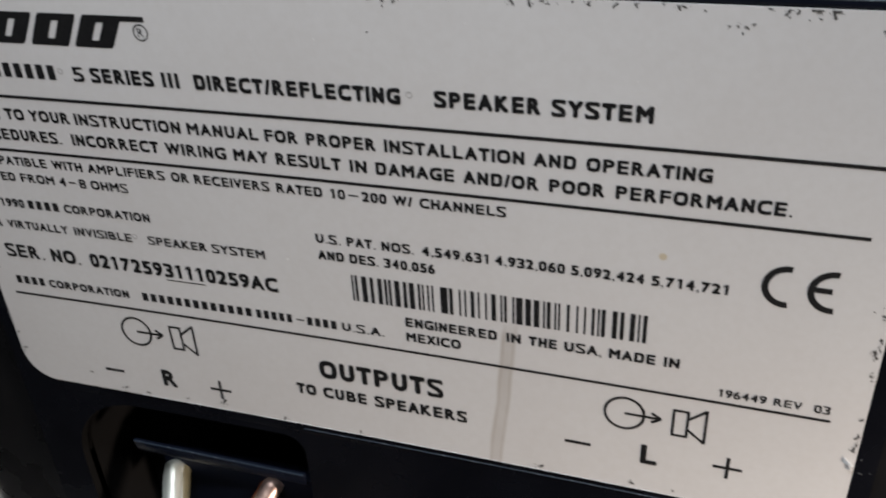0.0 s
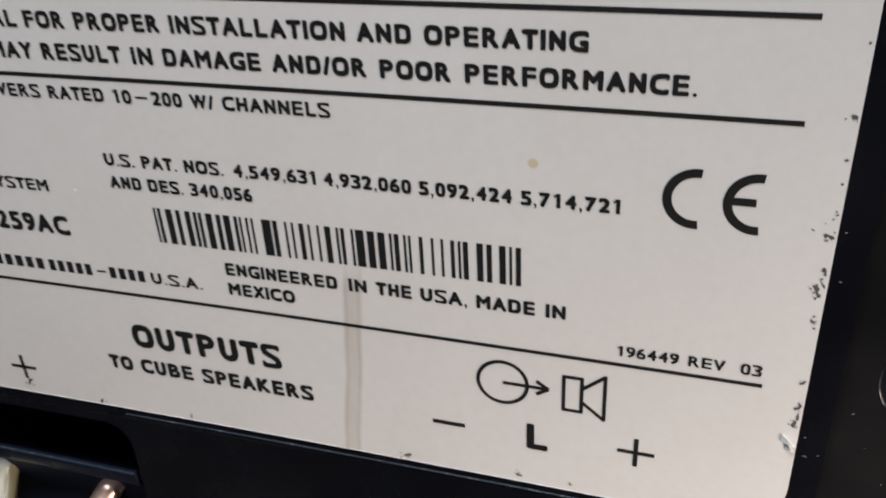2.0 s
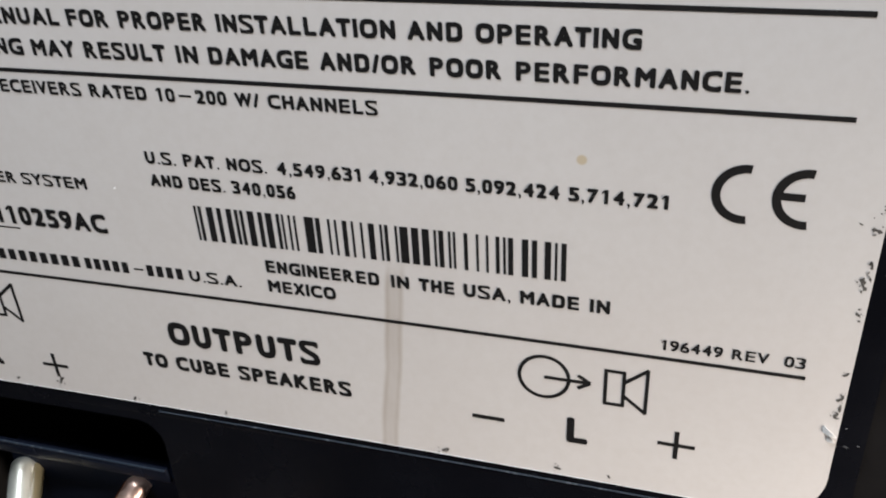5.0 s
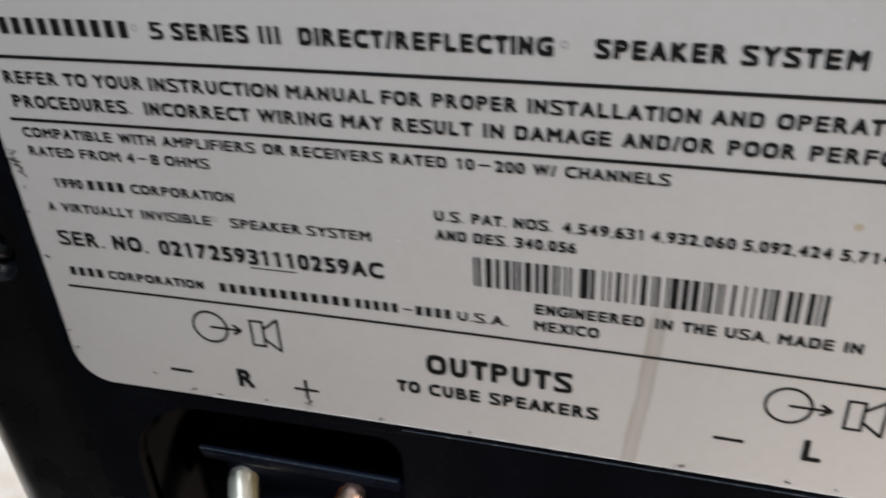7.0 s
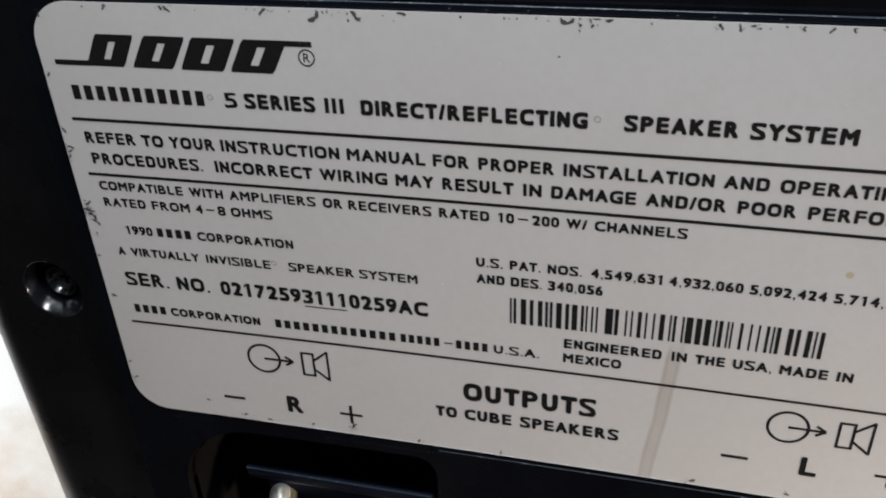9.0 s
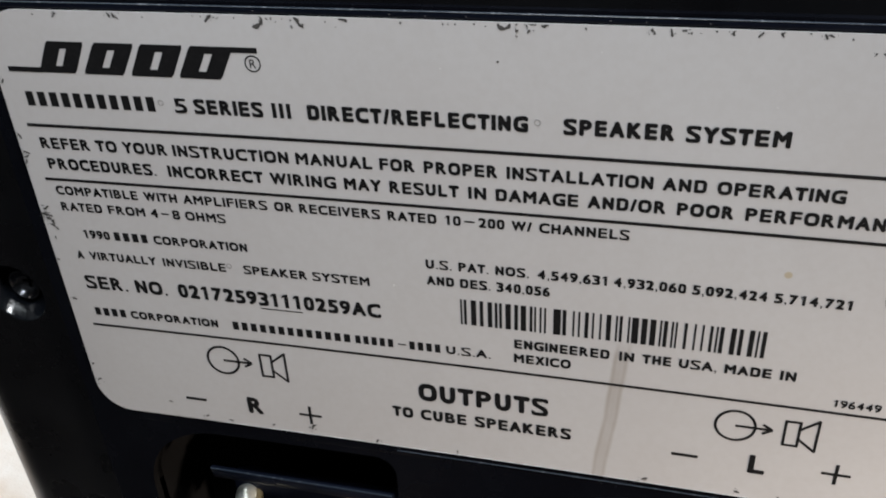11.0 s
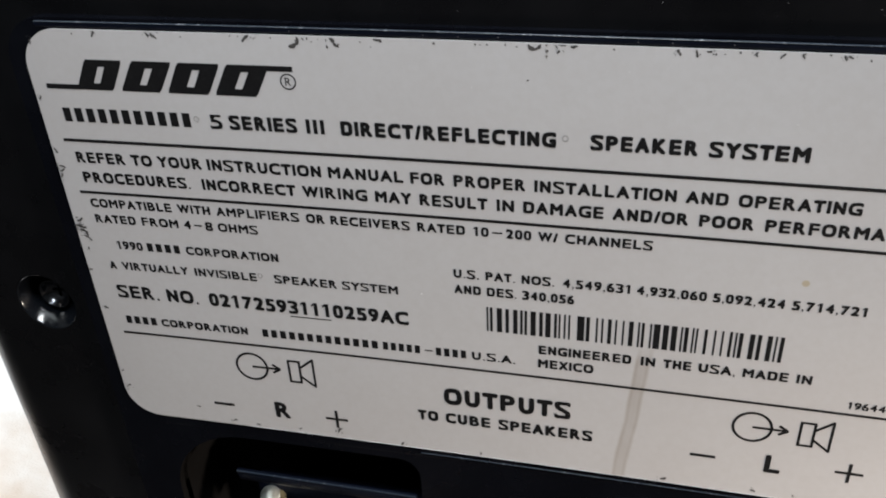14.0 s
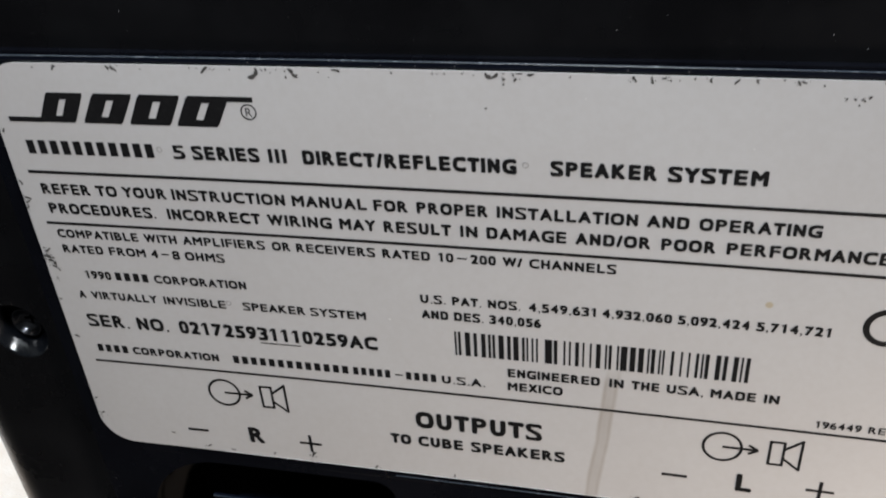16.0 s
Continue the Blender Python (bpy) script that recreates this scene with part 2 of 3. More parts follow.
def tube(path, radius, sides=12, bm=None):
    """A round rod along a path of layout points; radius: one number, or one for each point."""
    bm = bm or bmesh.new()
    pts = [at(*p) for p in path]
    radii = radius if isinstance(radius, (list, tuple)) else [radius] * len(pts)
    rings, side = [], Vector((1, 0, 0))
    for i, p in enumerate(pts):
        d = (pts[min(i + 1, len(pts) - 1)] - pts[max(i - 1, 0)]).normalized()
        e = (side - d * side.dot(d)).normalized()
        g = d.cross(e)
        rings.append([bm.verts.new(p + (e * math.cos(w) + g * math.sin(w)) * radii[i] * U) for w in (2 * math.pi * k / sides for k in range(sides))])
    for a, b in zip(rings, rings[1:]):
        for k in range(sides):
            bm.faces.new((a[k], a[(k + 1) % sides], b[(k + 1) % sides], b[k]))
    bm.faces.new(rings[0][::-1])
    bm.faces.new(rings[-1])
    return bm


# ---- the room ----
def room_box(name, lo, hi, mat, label, category):
    bm = bmesh.new()
    bmesh.ops.create_cube(bm, size=1)
    for v in bm.verts:
        v.co = Vector([lo[i] + (v.co[i] + 0.5) * (hi[i] - lo[i]) for i in range(3)])
    return tagged(part(name, bm, mat), label, category, kind="structure")


room_box("floor", (-2.2, -2.2, -0.1), (2.2, 2.2, 0), CARPET, "dark short-pile carpet on the floor", "floor")
room_box("wall_north", (-2.2, 2.2, 0), (2.2, 2.3, 2.4), PLASTER, "plain grey-beige painted wall", "wall")
room_box("wall_south", (-2.2, -2.3, 0), (2.2, -2.2, 2.4), PLASTER, "plain grey-beige painted wall", "wall")
room_box("wall_east", (2.2, -2.3, 0), (2.3, 2.3, 2.4), PLASTER, "plain grey-beige painted wall", "wall")
room_box("wall_west", (-2.3, -2.3, 0), (-2.2, 2.3, 2.4), PLASTER, "plain grey-beige painted wall", "wall")
room_box("ceiling", (-2.3, -2.3, 2.4), (2.3, 2.3, 2.5), CEILING, "plain white painted ceiling", "ceiling")

# ---- the bass module ----
module = new("bass_module")
module.empty_display_size = 0.05
tagged(module, "black plastic bass module with a worn white connection label", "loudspeaker")

HOLES = ((-61.45, -25.35), (62.4, -26.5))
POCKETS = ((-47.6, -10.4, -44.6, 12.0, 3.0), (14.0, 43.0, -50.8, 0.6, 0.6))


def pocket_cutter(x0, x1, top, left, right):
    return slab(pocket(x0, x1, -86, top, left, right), -2, 13)


def lathe(cx, cz, profile, n=56):
    """A closed body turned about an axis along y; profile: radius, depth, shift of the ring's centre up and aside."""
    bm = bmesh.new()
    rings = [[bm.verts.new(at(x, y, z)) for x, z in circle(cx - up * (1.9 if cx < 0 else 0.5), cz + up, r, n)] for r, y, up in profile]
    for a, b in zip(rings, rings[1:]):
        for k in range(n):
            bm.faces.new((a[k], a[(k + 1) % n], b[(k + 1) % n], b[k]))
    bm.faces.new(rings[0][::-1])
    bm.faces.new(rings[-1])
    return bm


def cone_cutter(cx, cz):
    """A round hole for a screw cup."""
    return lathe(cx, cz, ((4.45, 0.7, 0), (4.45, 9.0, 0)))


cabinet = part("cabinet", box(-76.2, 77.4, 1.4, 330, -108, 44, 9.8, 12), CABINET, module, "black satin cabinet with rounded edges")
for v in cabinet.data.vertices:
    # the sides draw in towards the feet
    z = v.co.z / U - LIFT
    v.co.x += math.copysign(U * min(1.4 + 0.06 * (z + 62), 3.8), v.co.x)
carve(cabinet, [cone_cutter(x, z) for x, z in HOLES] + [pocket_cutter(*p) for p in POCKETS], MATT)
plate = part("jack_plate", bend(slab(rounded(-54.0, 55.3, -94, 14.3, 5.2, 10), 0.16, 2.4, 0.24, 3)), PLATE, module, "raised black plastic connection plate")
carve(plate, [pocket_cutter(*p) for p in POCKETS], MATT)


def screw_cup(cx, cz):
    """A shallow moulded cup with sloping sides and a flat, dark bottom."""
    profile = ((4.44, 8.0, 0), (4.44, 1.46, 0), (4.36, 1.44, 0), (4.24, 1.52, 0), (4.14, 1.66, 0), (3.42, 3.05, 0.35), (3.32, 3.25, 0.35), (3.26, 3.6, 0.35), (3.24, 5.6, 0.35))
    part("screw_cup", lathe(cx, cz, profile), CUP, module, "glossy black moulded screw cup", smooth=True)


def screw_head(cx, cz):
    """A flat-topped screw head with a round, dished socket and a cross slot at its bottom."""
    profile = ((2.3, 5.5, 0), (2.3, 3.35, 0), (2.22, 3.22, 0), (2.08, 3.2, 0), (1.98, 3.28, 0), (1.72, 3.8, 0), (1.35, 4.2, 0), (0.9, 4.4, 0), (0.5, 4.46, 0))
    ob = part("screw", lathe(cx, cz, profile, 40), STEEL, module, "dark steel screw in a round hole")
    carve(ob, [box(cx - 1.0, cx + 1.0, 3.9, 5.0, cz - 0.22, cz + 0.22), box(cx - 0.22, cx + 0.22, 3.9, 5.0, cz - 1.0, cz + 1.0)])


for hole in HOLES:
    screw_cup(*hole)
    screw_head(hole[0], hole[1] + 0.1)

def overhang(bm):
    """Leans a moulding's front back, the more the lower down."""
    bmesh.ops.bisect_plane(bm, geom=bm.verts[:] + bm.edges[:] + bm.faces[:], plane_co=at(0, 0, -53.0), plane_no=(0, 0, 1))
    for v in bm.verts:
        drop = -51.35 - (v.co.z / U - LIFT)
        v.co.y += U * 0.12 * max(drop, 0.0) ** 1.6
    return bm


for x0, x1 in ((-38.0, -11.2), (15.0, 41.8)):
    block = part("terminal_block", box(x0, x1, 8, 12.9, -84, -67, 0.3), BLOCK, module, "blue-black plastic terminal block")
    part("lip", overhang(box(x0, x1, 0.5, 1.1, -53.7, -51.35, 0.14, 2)), BLOCK, block, smooth=True)
    part("face", box(x0, x1, 5.4, 7.9, -67.0, -57.8, 0.2), BLOCK, block)
    # nicked strip whose lighter blue paints in the glint on the lip's edge
    part("lip_edge", box(x0 + 0.1, x1 - 0.1, 0.42, 0.62, -51.58, -51.32, 0.05, 1), NICKED_SHEEN, block, "nicked upper edge with painted-in glint")
    for u in (1.8, 15.8):
        part("tab", overhang(box(x0 + u, x0 + u + 7.8, 0.40, 0.9, -53.3, -51.85, 0.06, 2)), BLOCK, block, smooth=True)

for x in (-58, 59):
    for y in (14, 318):
        bm = bmesh.new()
        bmesh.ops.create_cone(bm, cap_ends=True, segments=24, radius1=6 * U, radius2=7 * U, depth=2.4 * U)
        bmesh.ops.translate(bm, verts=bm.verts, vec=at(x, y, -108.8))
        part("foot", bm, PLATE, module)

# low beads over and under the label; their lighter blue paints in edge glints
def bead(x0, x1, z0, z1, high):
    """A half-round strip along the plate."""
    bm = bmesh.new()
    ring = [((z0 + z1) / 2 + (z1 - z0) / 2 * math.cos(radians(a)), 0.2 - high * math.sin(radians(a))) for a in range(0, 181, 30)]
    ends = [[bm.verts.new(at(x, y, z)) for z, y in ring] for x in (x0, x1)]
    n = len(ring)
    for i in range(n):
        bm.faces.new((ends[0][i], ends[0][(i + 1) % n], ends[1][(i + 1) % n], ends[1][i]))
    bm.faces.new(ends[0])
    bm.faces.new(ends[1][::-1])
    return bend(bm)


part("rib", bead(-49.6, 50.7, 13.22, 13.9, 0.13), BLOCK, module, "low rounded rib over the label", smooth=True)
part("bead", bead(-49.5, 50.6, 13.78, 13.93, 0.2), NICKED_SHEEN, module, "thin nicked bead over the label with painted-in glint", smooth=True)
part("rib", bead(-48.5, 49.4, -43.7, -42.2, 0.07), PLATE, module, "low rounded rib under the label", smooth=True)
# this bead spans only the stretch that has the painted-in glint
part("bead", bead(-10.0, 48.8, -42.96, -42.80, 0.17), NICKED_SHEEN, module, "thin nicked bead under the label with painted-in glint", smooth=True)

# ---- the printed label ----
label = part("connection_label", bend(slab(rounded(-51.92, 53.16, -41.98, 13.08, 4.6, 12), 0.0, 0.3, 0.06, 1)), LABEL, module, "off-white film label with black printing, scuffed along its edges")
# added raised strip that stands in for the glint along the film's lower edge
part("film_glint_strip", bead(-34.0, 48.4, -42.03, -41.88, 0.25), LABEL, label, "thin strip added for the glint on the film's lower edge", smooth=True)
FRONT, BACK = -0.035, 0.02


def ink(name, outline, mat=None, front=FRONT):
    return part(name, bend(slab(outline, front, BACK)), mat or INK, label)


def bar(name, x0, x1, z0, z1, mat=None):
    return ink(name, [(x0, z0), (x1, z0), (x1, z1), (x0, z1)], mat)


def stroke(x0, z0, x1, z1, wide, name="symbol"):
    d = Vector((x1 - x0, z1 - z0)).normalized() * wide / 2
    return ink(name, [(x0 - d.y, z0 + d.x), (x0 + d.y, z0 - d.x), (x1 + d.y, z1 - d.x), (x1 - d.y, z1 + d.x)])


def arc(cx, cz, outer, wide, start, end, name="symbol", mat=None, n=40):
    bm = bmesh.new()
    closed = abs(end - start) >= 360
    steps = [radians(start + (end - start) * i / n) for i in range(n + (0 if closed else 1))]
    rows = []
    for w in steps:
        c, s = math.cos(w), math.sin(w)
        rows.append([bm.verts.new(at(cx + r * c, y, cz + r * s)) for r, y in ((outer, FRONT), (outer - wide, FRONT), (outer - wide, BACK), (outer, BACK))])
    pairs = list(zip(rows, rows[1:])) + ([(rows[-1], rows[0])] if closed else [])
    for a, b in pairs:
        for k in range(4):
            bm.faces.new((a[k], a[(k + 1) % 4], b[(k + 1) % 4], b[k]))
    if not closed:
        bm.faces.new(rows[0])
        bm.faces.new(rows[-1][::-1])
    return part(name, bend(bm, 200), mat or INK, label)


GLYPHS = {}


def squared(ch, co):
    """Gives a built-in letter the squarer bowls and upright legs of the label's grotesque."""
    lo, hi = co.min(axis=0), co.max(axis=0)
    if ch == "M":
        mid, low = (lo[0] + hi[0]) / 2, co[co[:, 1] < lo[1] + 0.02]
        top = co[co[:, 1] > hi[1] - 0.02]
        a, b = np.ptp(low[:, 0]), np.ptp(top[:, 0])
        level = (co[:, 1] - lo[1]) / (hi[1] - lo[1])
        co[:, 0] = mid + (co[:, 0] - mid) * a / (a + (b - a) * level)
    elif ch in "COGQS0235689D":
        centre, half = (lo + hi) / 2, (hi - lo) / 2
        if ch == "D":
            centre[0], half[0] = lo[0], hi[0] - lo[0]
        d = (co - centre) / half
        r, q = np.hypot(d[:, 0], d[:, 1]), (np.abs(d) ** 2.9).sum(axis=1) ** (1 / 2.9)
        co[:] = centre + np.clip(d * (r / np.maximum(q, 1e-6))[:, None], -1, 1) * half
    return co


def glyph(ch):
    """A letter of the built-in font: its points, faces and whether it fills the capital height."""
    if ch not in GLYPHS:
        data = bpy.data.curves.new("text", "FONT")
        data.body, data.size, data.resolution_u = ch, 1.0, 5
        ob = new("text", data)
        me = bpy.data.meshes.new_from_object(ob.evaluated_get(bpy.context.evaluated_depsgraph_get()))
        bpy.data.objects.remove(ob)
        co = np.empty(len(me.vertices) * 3)
        me.vertices.foreach_get("co", co)
        GLYPHS[ch] = squared(ch, co.reshape(-1, 3)[:, :2]), [tuple(p.vertices) for p in me.polygons]
        bpy.data.meshes.remove(me)
    return GLYPHS[ch]


# widths of a bold grotesque's letters, in thousandths of its size
WIDTH = dict(zip("ABCDEFGHIJKLMNOPRSTUVWXYZ", (682, 593, 640, 609, 545, 511, 669, 580, 150, 462, 635, 507, 696, 585, 690, 554, 601, 590, 584, 579, 629, 931, 639, 638, 555)))
WIDTH.update({c: 500 for c in "0234567890"})
WIDTH.update({"1": 330, ".": 130, ",": 120, "/": 330})
AIR = {**{c: 10 for c in "ATVWXY/"}, **{c: 30 for c in "COGSQ0235689"}}
STEM = {}


def word(text, x0, x1, base, cap, stem=0.155, mat=None):
    """A printed word that fills x0 to x1, each letter at a bold grotesque's width and weight."""
    if not STEM:
        tall = glyph("H")[0][:, 1].max()
        STEM["cap"], STEM["i"] = tall, np.ptp(glyph("I")[0][:, 0])
    tall, thin = STEM["cap"], STEM["i"]
    stem = stem * 1.17
    track, pen, places = 26, 0.0, []
    for n, ch in enumerate(text):
        air = AIR.get(ch, 52)
        pen += air if n else 0
        places.append((ch, pen, pen + WIDTH[ch]))
        pen += WIDTH[ch] + air + track + (100 if ch == "1" else 0)
    total = places[-1][2]
    k = (x1 - x0) / total
    verts, faces = [], []
    for ch, a, b in places:
        co, polys = glyph(ch)
        wide, wf = (b - a) * k, np.ptp(co[:, 0])
        if ch == "I":
            a, b = (a + b) / 2 - stem * cap / k / 2, (a + b) / 2 + stem * cap / k / 2
            wide = stem * cap
        if ch == "1":
            # the plain stroke of the font, with its flag
            a, wide = b - 1000 * stem * cap / k / 1000, stem * cap
            first = len(verts)
            foot = x0 + a * k
            for u, z in ((foot, 1.0), (foot, 0.82), (foot - 0.17 * cap, 0.70), (foot - 0.17 * cap, 0.82)):
                verts.append(at(u, FRONT - 0.018 + BOW * max(0.0, 1 - (u / 50) ** 2), base + z * cap))
            faces.append((first, first + 1, first + 2, first + 3))
        grow = 0.0
        if ch not in ".,/1I":
            grow = (stem * cap - thin * wide / wf) / (2 * max(1 - thin / wf, 0.25))
            grow = min(max(grow, 0.0) * (1.35 if ch in "S235" else 1.06), 0.15 * cap, wide * 0.45)
        elif ch == "/":
            grow = 0.30 * stem * cap
        gz = grow * (0.9 if ch in "S235" else 1.0)
        px = x0 + a * k + grow + (co[:, 0] - co[:, 0].min()) / wf * (wide - 2 * grow)
        pz = base + gz + co[:, 1] / tall * (cap - 2 * gz)
        turns = [(0.0, 0.0)] if grow == 0 else [(grow * math.cos(w), gz * math.sin(w)) for w in (2 * math.pi * q / 8 for q in range(8))]
        for q, (dx, dz) in enumerate(turns):
            first = len(verts)
            for u, z in zip(px, pz):
                verts.append(at(u + dx, FRONT - 0.002 * q + BOW * max(0.0, 1 - (u / 50) ** 2), z + dz))
            faces += [tuple(first + v for v in p) for p in polys]
    me = bpy.data.meshes.new("lettering")
    me.from_pydata(verts, [], faces)
    return part("lettering", me, mat or INK, label)


def line(base, cap, words, weight=0.155):
    for text, x0, x1 in words:
        if text == "-":
            bar("dash", x0, x1, base + cap * 0.42, base + cap * 0.56)
        else:
            word(text, x0, x1, base, cap, weight)


def bars(count, x0, x1, base, cap):
    pitch = (x1 - x0) / (count - 0.35)
    for i in range(count):
        bar("lettering_bar", x0 + i * pitch, x0 + (i + 0.62) * pitch, base, base + cap)


# rules
bar("rule", -50.0, 50.0, -0.18, 0.18)
bar("rule", -49.85, 50.0, -6.95, -6.61)
bar("rule", -49.45, 50.03, -27.78, -27.47)

# maker's mark as plain slanted blocks between two bars
bar("mark_bar", -50.15, -46.0, 6.27, 6.83)
SLOTS = ((0.22, 0.78, 0.41, 0.59),)
for a, lean, wide in ((-46.35, 1.80, 4.45), (-40.93, 1.98, 4.70), (-35.37, 1.82, 4.85), (-29.80, 1.85, 4.80)):
    levels = sorted({0.0, 0.07, 0.93, 1.0, *(f for slot in SLOTS for f in slot[:2])})
    for f0, f1 in zip(levels, levels[1:]):
        cut = 0.02 if f1 <= 0.07 or f0 >= 0.93 else 0.0
        runs = [(cut, 1.0 - cut)]
        for s0, s1, p0, p1 in SLOTS:
            if s0 <= f0 and f1 <= s1:
                runs = [(0.0, p0), (p1, 1.0)]
        for p0, p1 in runs:
            za, zb = 6.30 + 3.47 * f0, 6.30 + 3.47 * f1
            ink("mark_block", [(a + lean * f0 + wide * p0, za), (a + lean * f0 + wide * p1, za), (a + lean * f1 + wide * p1, zb), (a + lean * f1 + wide * p0, zb)])
bar("mark_bar", -25.1, -20.58, 9.22, 9.78)
arc(-21.25, 8.13, 0.88, 0.13, 0, 360, "trademark_ring")
word("R", -21.58, -20.9, 7.66, 0.92, 0.1)
for x, z in ((-32.62, 3.4), (7.61, 3.42), (-28.47, -16.74)):
    arc(x, z, 0.34, 0.1, 0, 360, "trademark_ring", GREY_INK, 16)

# lettering, line by line
line(2.37, 1.64, [("5", -31.08, -29.62), ("SERIES", -28.79, -20.95), ("III", -19.90, -17.87), ("DIRECT/REFLECTING", -16.05, 6.71), ("SPEAKER", 10.11, 20.44), ("SYSTEM", 21.44, 30.63)], 0.232)
bars(11, -49.00, -33.36, 2.37, 1.64)
line(-2.83, 1.38, [("REFER", -48.99, -42.75), ("TO", -41.96, -39.33), ("YOUR", -38.62, -33.17), ("INSTRUCTION", -32.44, -18.90), ("MANUAL", -18.08, -9.57), ("FOR", -8.79, -5.01), ("PROPER", -4.03, 3.64), ("INSTALLATION", 4.58, 18.91), ("AND", 19.78, 23.87), ("OPERATING", 24.83, 36.19)], 0.218)
line(-5.42, 1.40, [("PROCEDURES.", -48.82, -35.13), ("INCORRECT", -33.58, -22.20), ("WIRING", -21.40, -13.84), ("MAY", -12.94, -8.79), ("RESULT", -7.90, -0.41), ("IN", 0.57, 2.44), ("DAMAGE", 3.40, 11.79), ("AND/OR", 12.71, 20.30), ("POOR", 21.34, 26.64), ("PERFORMANCE.", 27.68, 43.28)], 0.218)
line(-8.75, 1.15, [("COMPATIBLE", -48.85, -38.27), ("WITH", -37.47, -33.31), ("AMPLIFIERS", -32.53, -22.30), ("OR", -21.45, -19.22), ("RECEIVERS", -18.51, -9.23), ("RATED", -8.39, -2.99), ("10", -2.11, -0.36), ("-", 0.01, 1.12), ("200", 1.55, 4.30), ("W/", 5.03, 7.17), ("CHANNELS", 7.92, 17.04)], 0.212)
line(-10.90, 1.14, [("RATED", -48.81, -43.45), ("FROM", -42.63, -37.83), ("4", -37.10, -36.19), ("-", -35.79, -34.81), ("8", -34.34, -33.41), ("OHMS", -32.72, -27.71)], 0.212)
line(-14.55, 1.14, [("1990", -46.92, -43.41), ("CORPORATION", -37.62, -25.70)], 0.212)
bars(4, -42.80, -38.44, -14.55, 1.14)
line(-17.60, 1.14, [("A", -48.69, -47.75), ("VIRTUALLY", -46.97, -38.00), ("INVISIBLE", -37.09, -28.94), ("SPEAKER", -26.69, -18.77), ("SYSTEM", -18.11, -11.24)], 0.212)
line(-21.95, 1.90, [("SER.", -48.68, -42.92), ("NO.", -41.75, -37.50), ("021725931110259AC", -35.97, -10.24)], 0.212)
line(-26.04, 1.15, [("CORPORATION", -43.53, -31.57), ("-", -8.53, -7.54), ("U.S.A.", -2.69, 2.54)], 0.225)
bars(4, -48.53, -44.25, -26.04, 1.15)
bars(13, -29.58, -14.42, -26.04, 1.15)
bars(5, -13.78, -9.09, -26.04, 1.15)
bars(4, -7.12, -3.38, -26.04, 1.15)
line(-14.47, 1.15, [("U.S.", -4.50, -1.59), ("PAT.", -0.82, 2.49), ("NOS.", 3.25, 6.87), ("4,549,631", 7.83, 15.10), ("4,932,060", 15.81, 23.09), ("5,092,424", 23.70, 30.95), ("5,714,721", 31.61, 38.82)], 0.212)
line(-16.60, 1.17, [("AND", -4.50, -1.39), ("DES.", -0.71, 2.67), ("340,056", 3.34, 9.15)], 0.212)
line(-24.10, 1.24, [("ENGINEERED", 5.29, 15.85), ("IN", 16.93, 18.51), ("THE", 19.37, 22.44), ("USA,", 23.24, 27.15), ("MADE", 27.95, 32.71), ("IN", 33.58, 35.14)], 0.212)
line(-26.12, 1.24, [("MEXICO", 5.24, 11.68)], 0.212)
line(-33.68, 2.62, [("OUTPUTS", -6.45, 9.27)], 0.208)
line(-36.80, 1.65, [("TO", -9.99, -7.33), ("CUBE", -6.38, -0.63), ("SPEAKERS", 0.41, 12.03)], 0.218)
line(-26.77, 0.95, [("196449", 39.20, 43.89), ("REV", 44.59, 47.26), ("03", 48.37, 49.87)], 0.185)
line(-39.62, 2.72, [("R", -29.82, -27.70)], 0.205)
line(-37.92, 2.78, [("L", 32.05, 33.87)], 0.195)
bar("underline", -25.36, -20.08, -22.47, -22.35)

# barcode: widths of its bars and gaps, in tenths
x = -0.80
for wide, gap in zip("2364533646322284224225232766242232232454524", "2545324434243827454655262334242776632736330"):
    bar("barcode_bar", x, x + int(wide) * 0.1, -21.55, -18.17)
    x += (int(wide) + int(gap)) * 0.1

# conformity mark
for cx, end in ((43.92, 0), (47.94, 1)):
    arc(cx, -12.75, 2.27, 0.62, 83, 277, "conformity_mark")
    if end:
        bar("conformity_mark", 46.29, 47.82, -12.90, -12.34)

# output symbols: a ring with an arrow, a loudspeaker, minus and plus
for dx in (-61.93, 0.0):
    arc(29.97 + dx, -31.21, 2.26, 0.31, 0, 360)
    stroke(30.0 + dx, -31.21, 33.6 + dx, -31.21, 0.31)
    stroke(32.85 + dx, -30.55, 33.87 + dx, -31.21, 0.32)
    stroke(32.85 + dx, -31.87, 33.87 + dx, -31.21, 0.32)
    for x0, z0, x1, z1 in ((34.99, -29.62, 36.73, -29.62), (34.99, -33.0, 36.73, -33.0), (35.12, -29.62, 35.12, -33.0), (36.6, -29.62, 36.6, -33.0),
                           (36.6, -30.65, 38.52, -29.05), (36.6, -31.95, 38.52, -33.53), (38.46, -29.02, 38.46, -33.55)):
        stroke(x0 + dx, z0, x1 + dx, z1, 0.30)
for mx, mz, px, pz in ((-37.2, -38.41, -21.2, -38.70), (25.05, -36.68, 41.22, -36.34)):
    bar("minus_sign", mx - 1.47, mx + 1.47, mz - 0.19, mz + 0.21)
    bar("plus_sign", px - 1.52, px + 1.52, pz - 0.18, pz + 0.18)
    bar("plus_sign", px - 0.19, px + 0.19, pz + 0.18, pz + 1.48)
    bar("plus_sign", px - 0.19, px + 0.19, pz - 1.48, pz - 0.18)


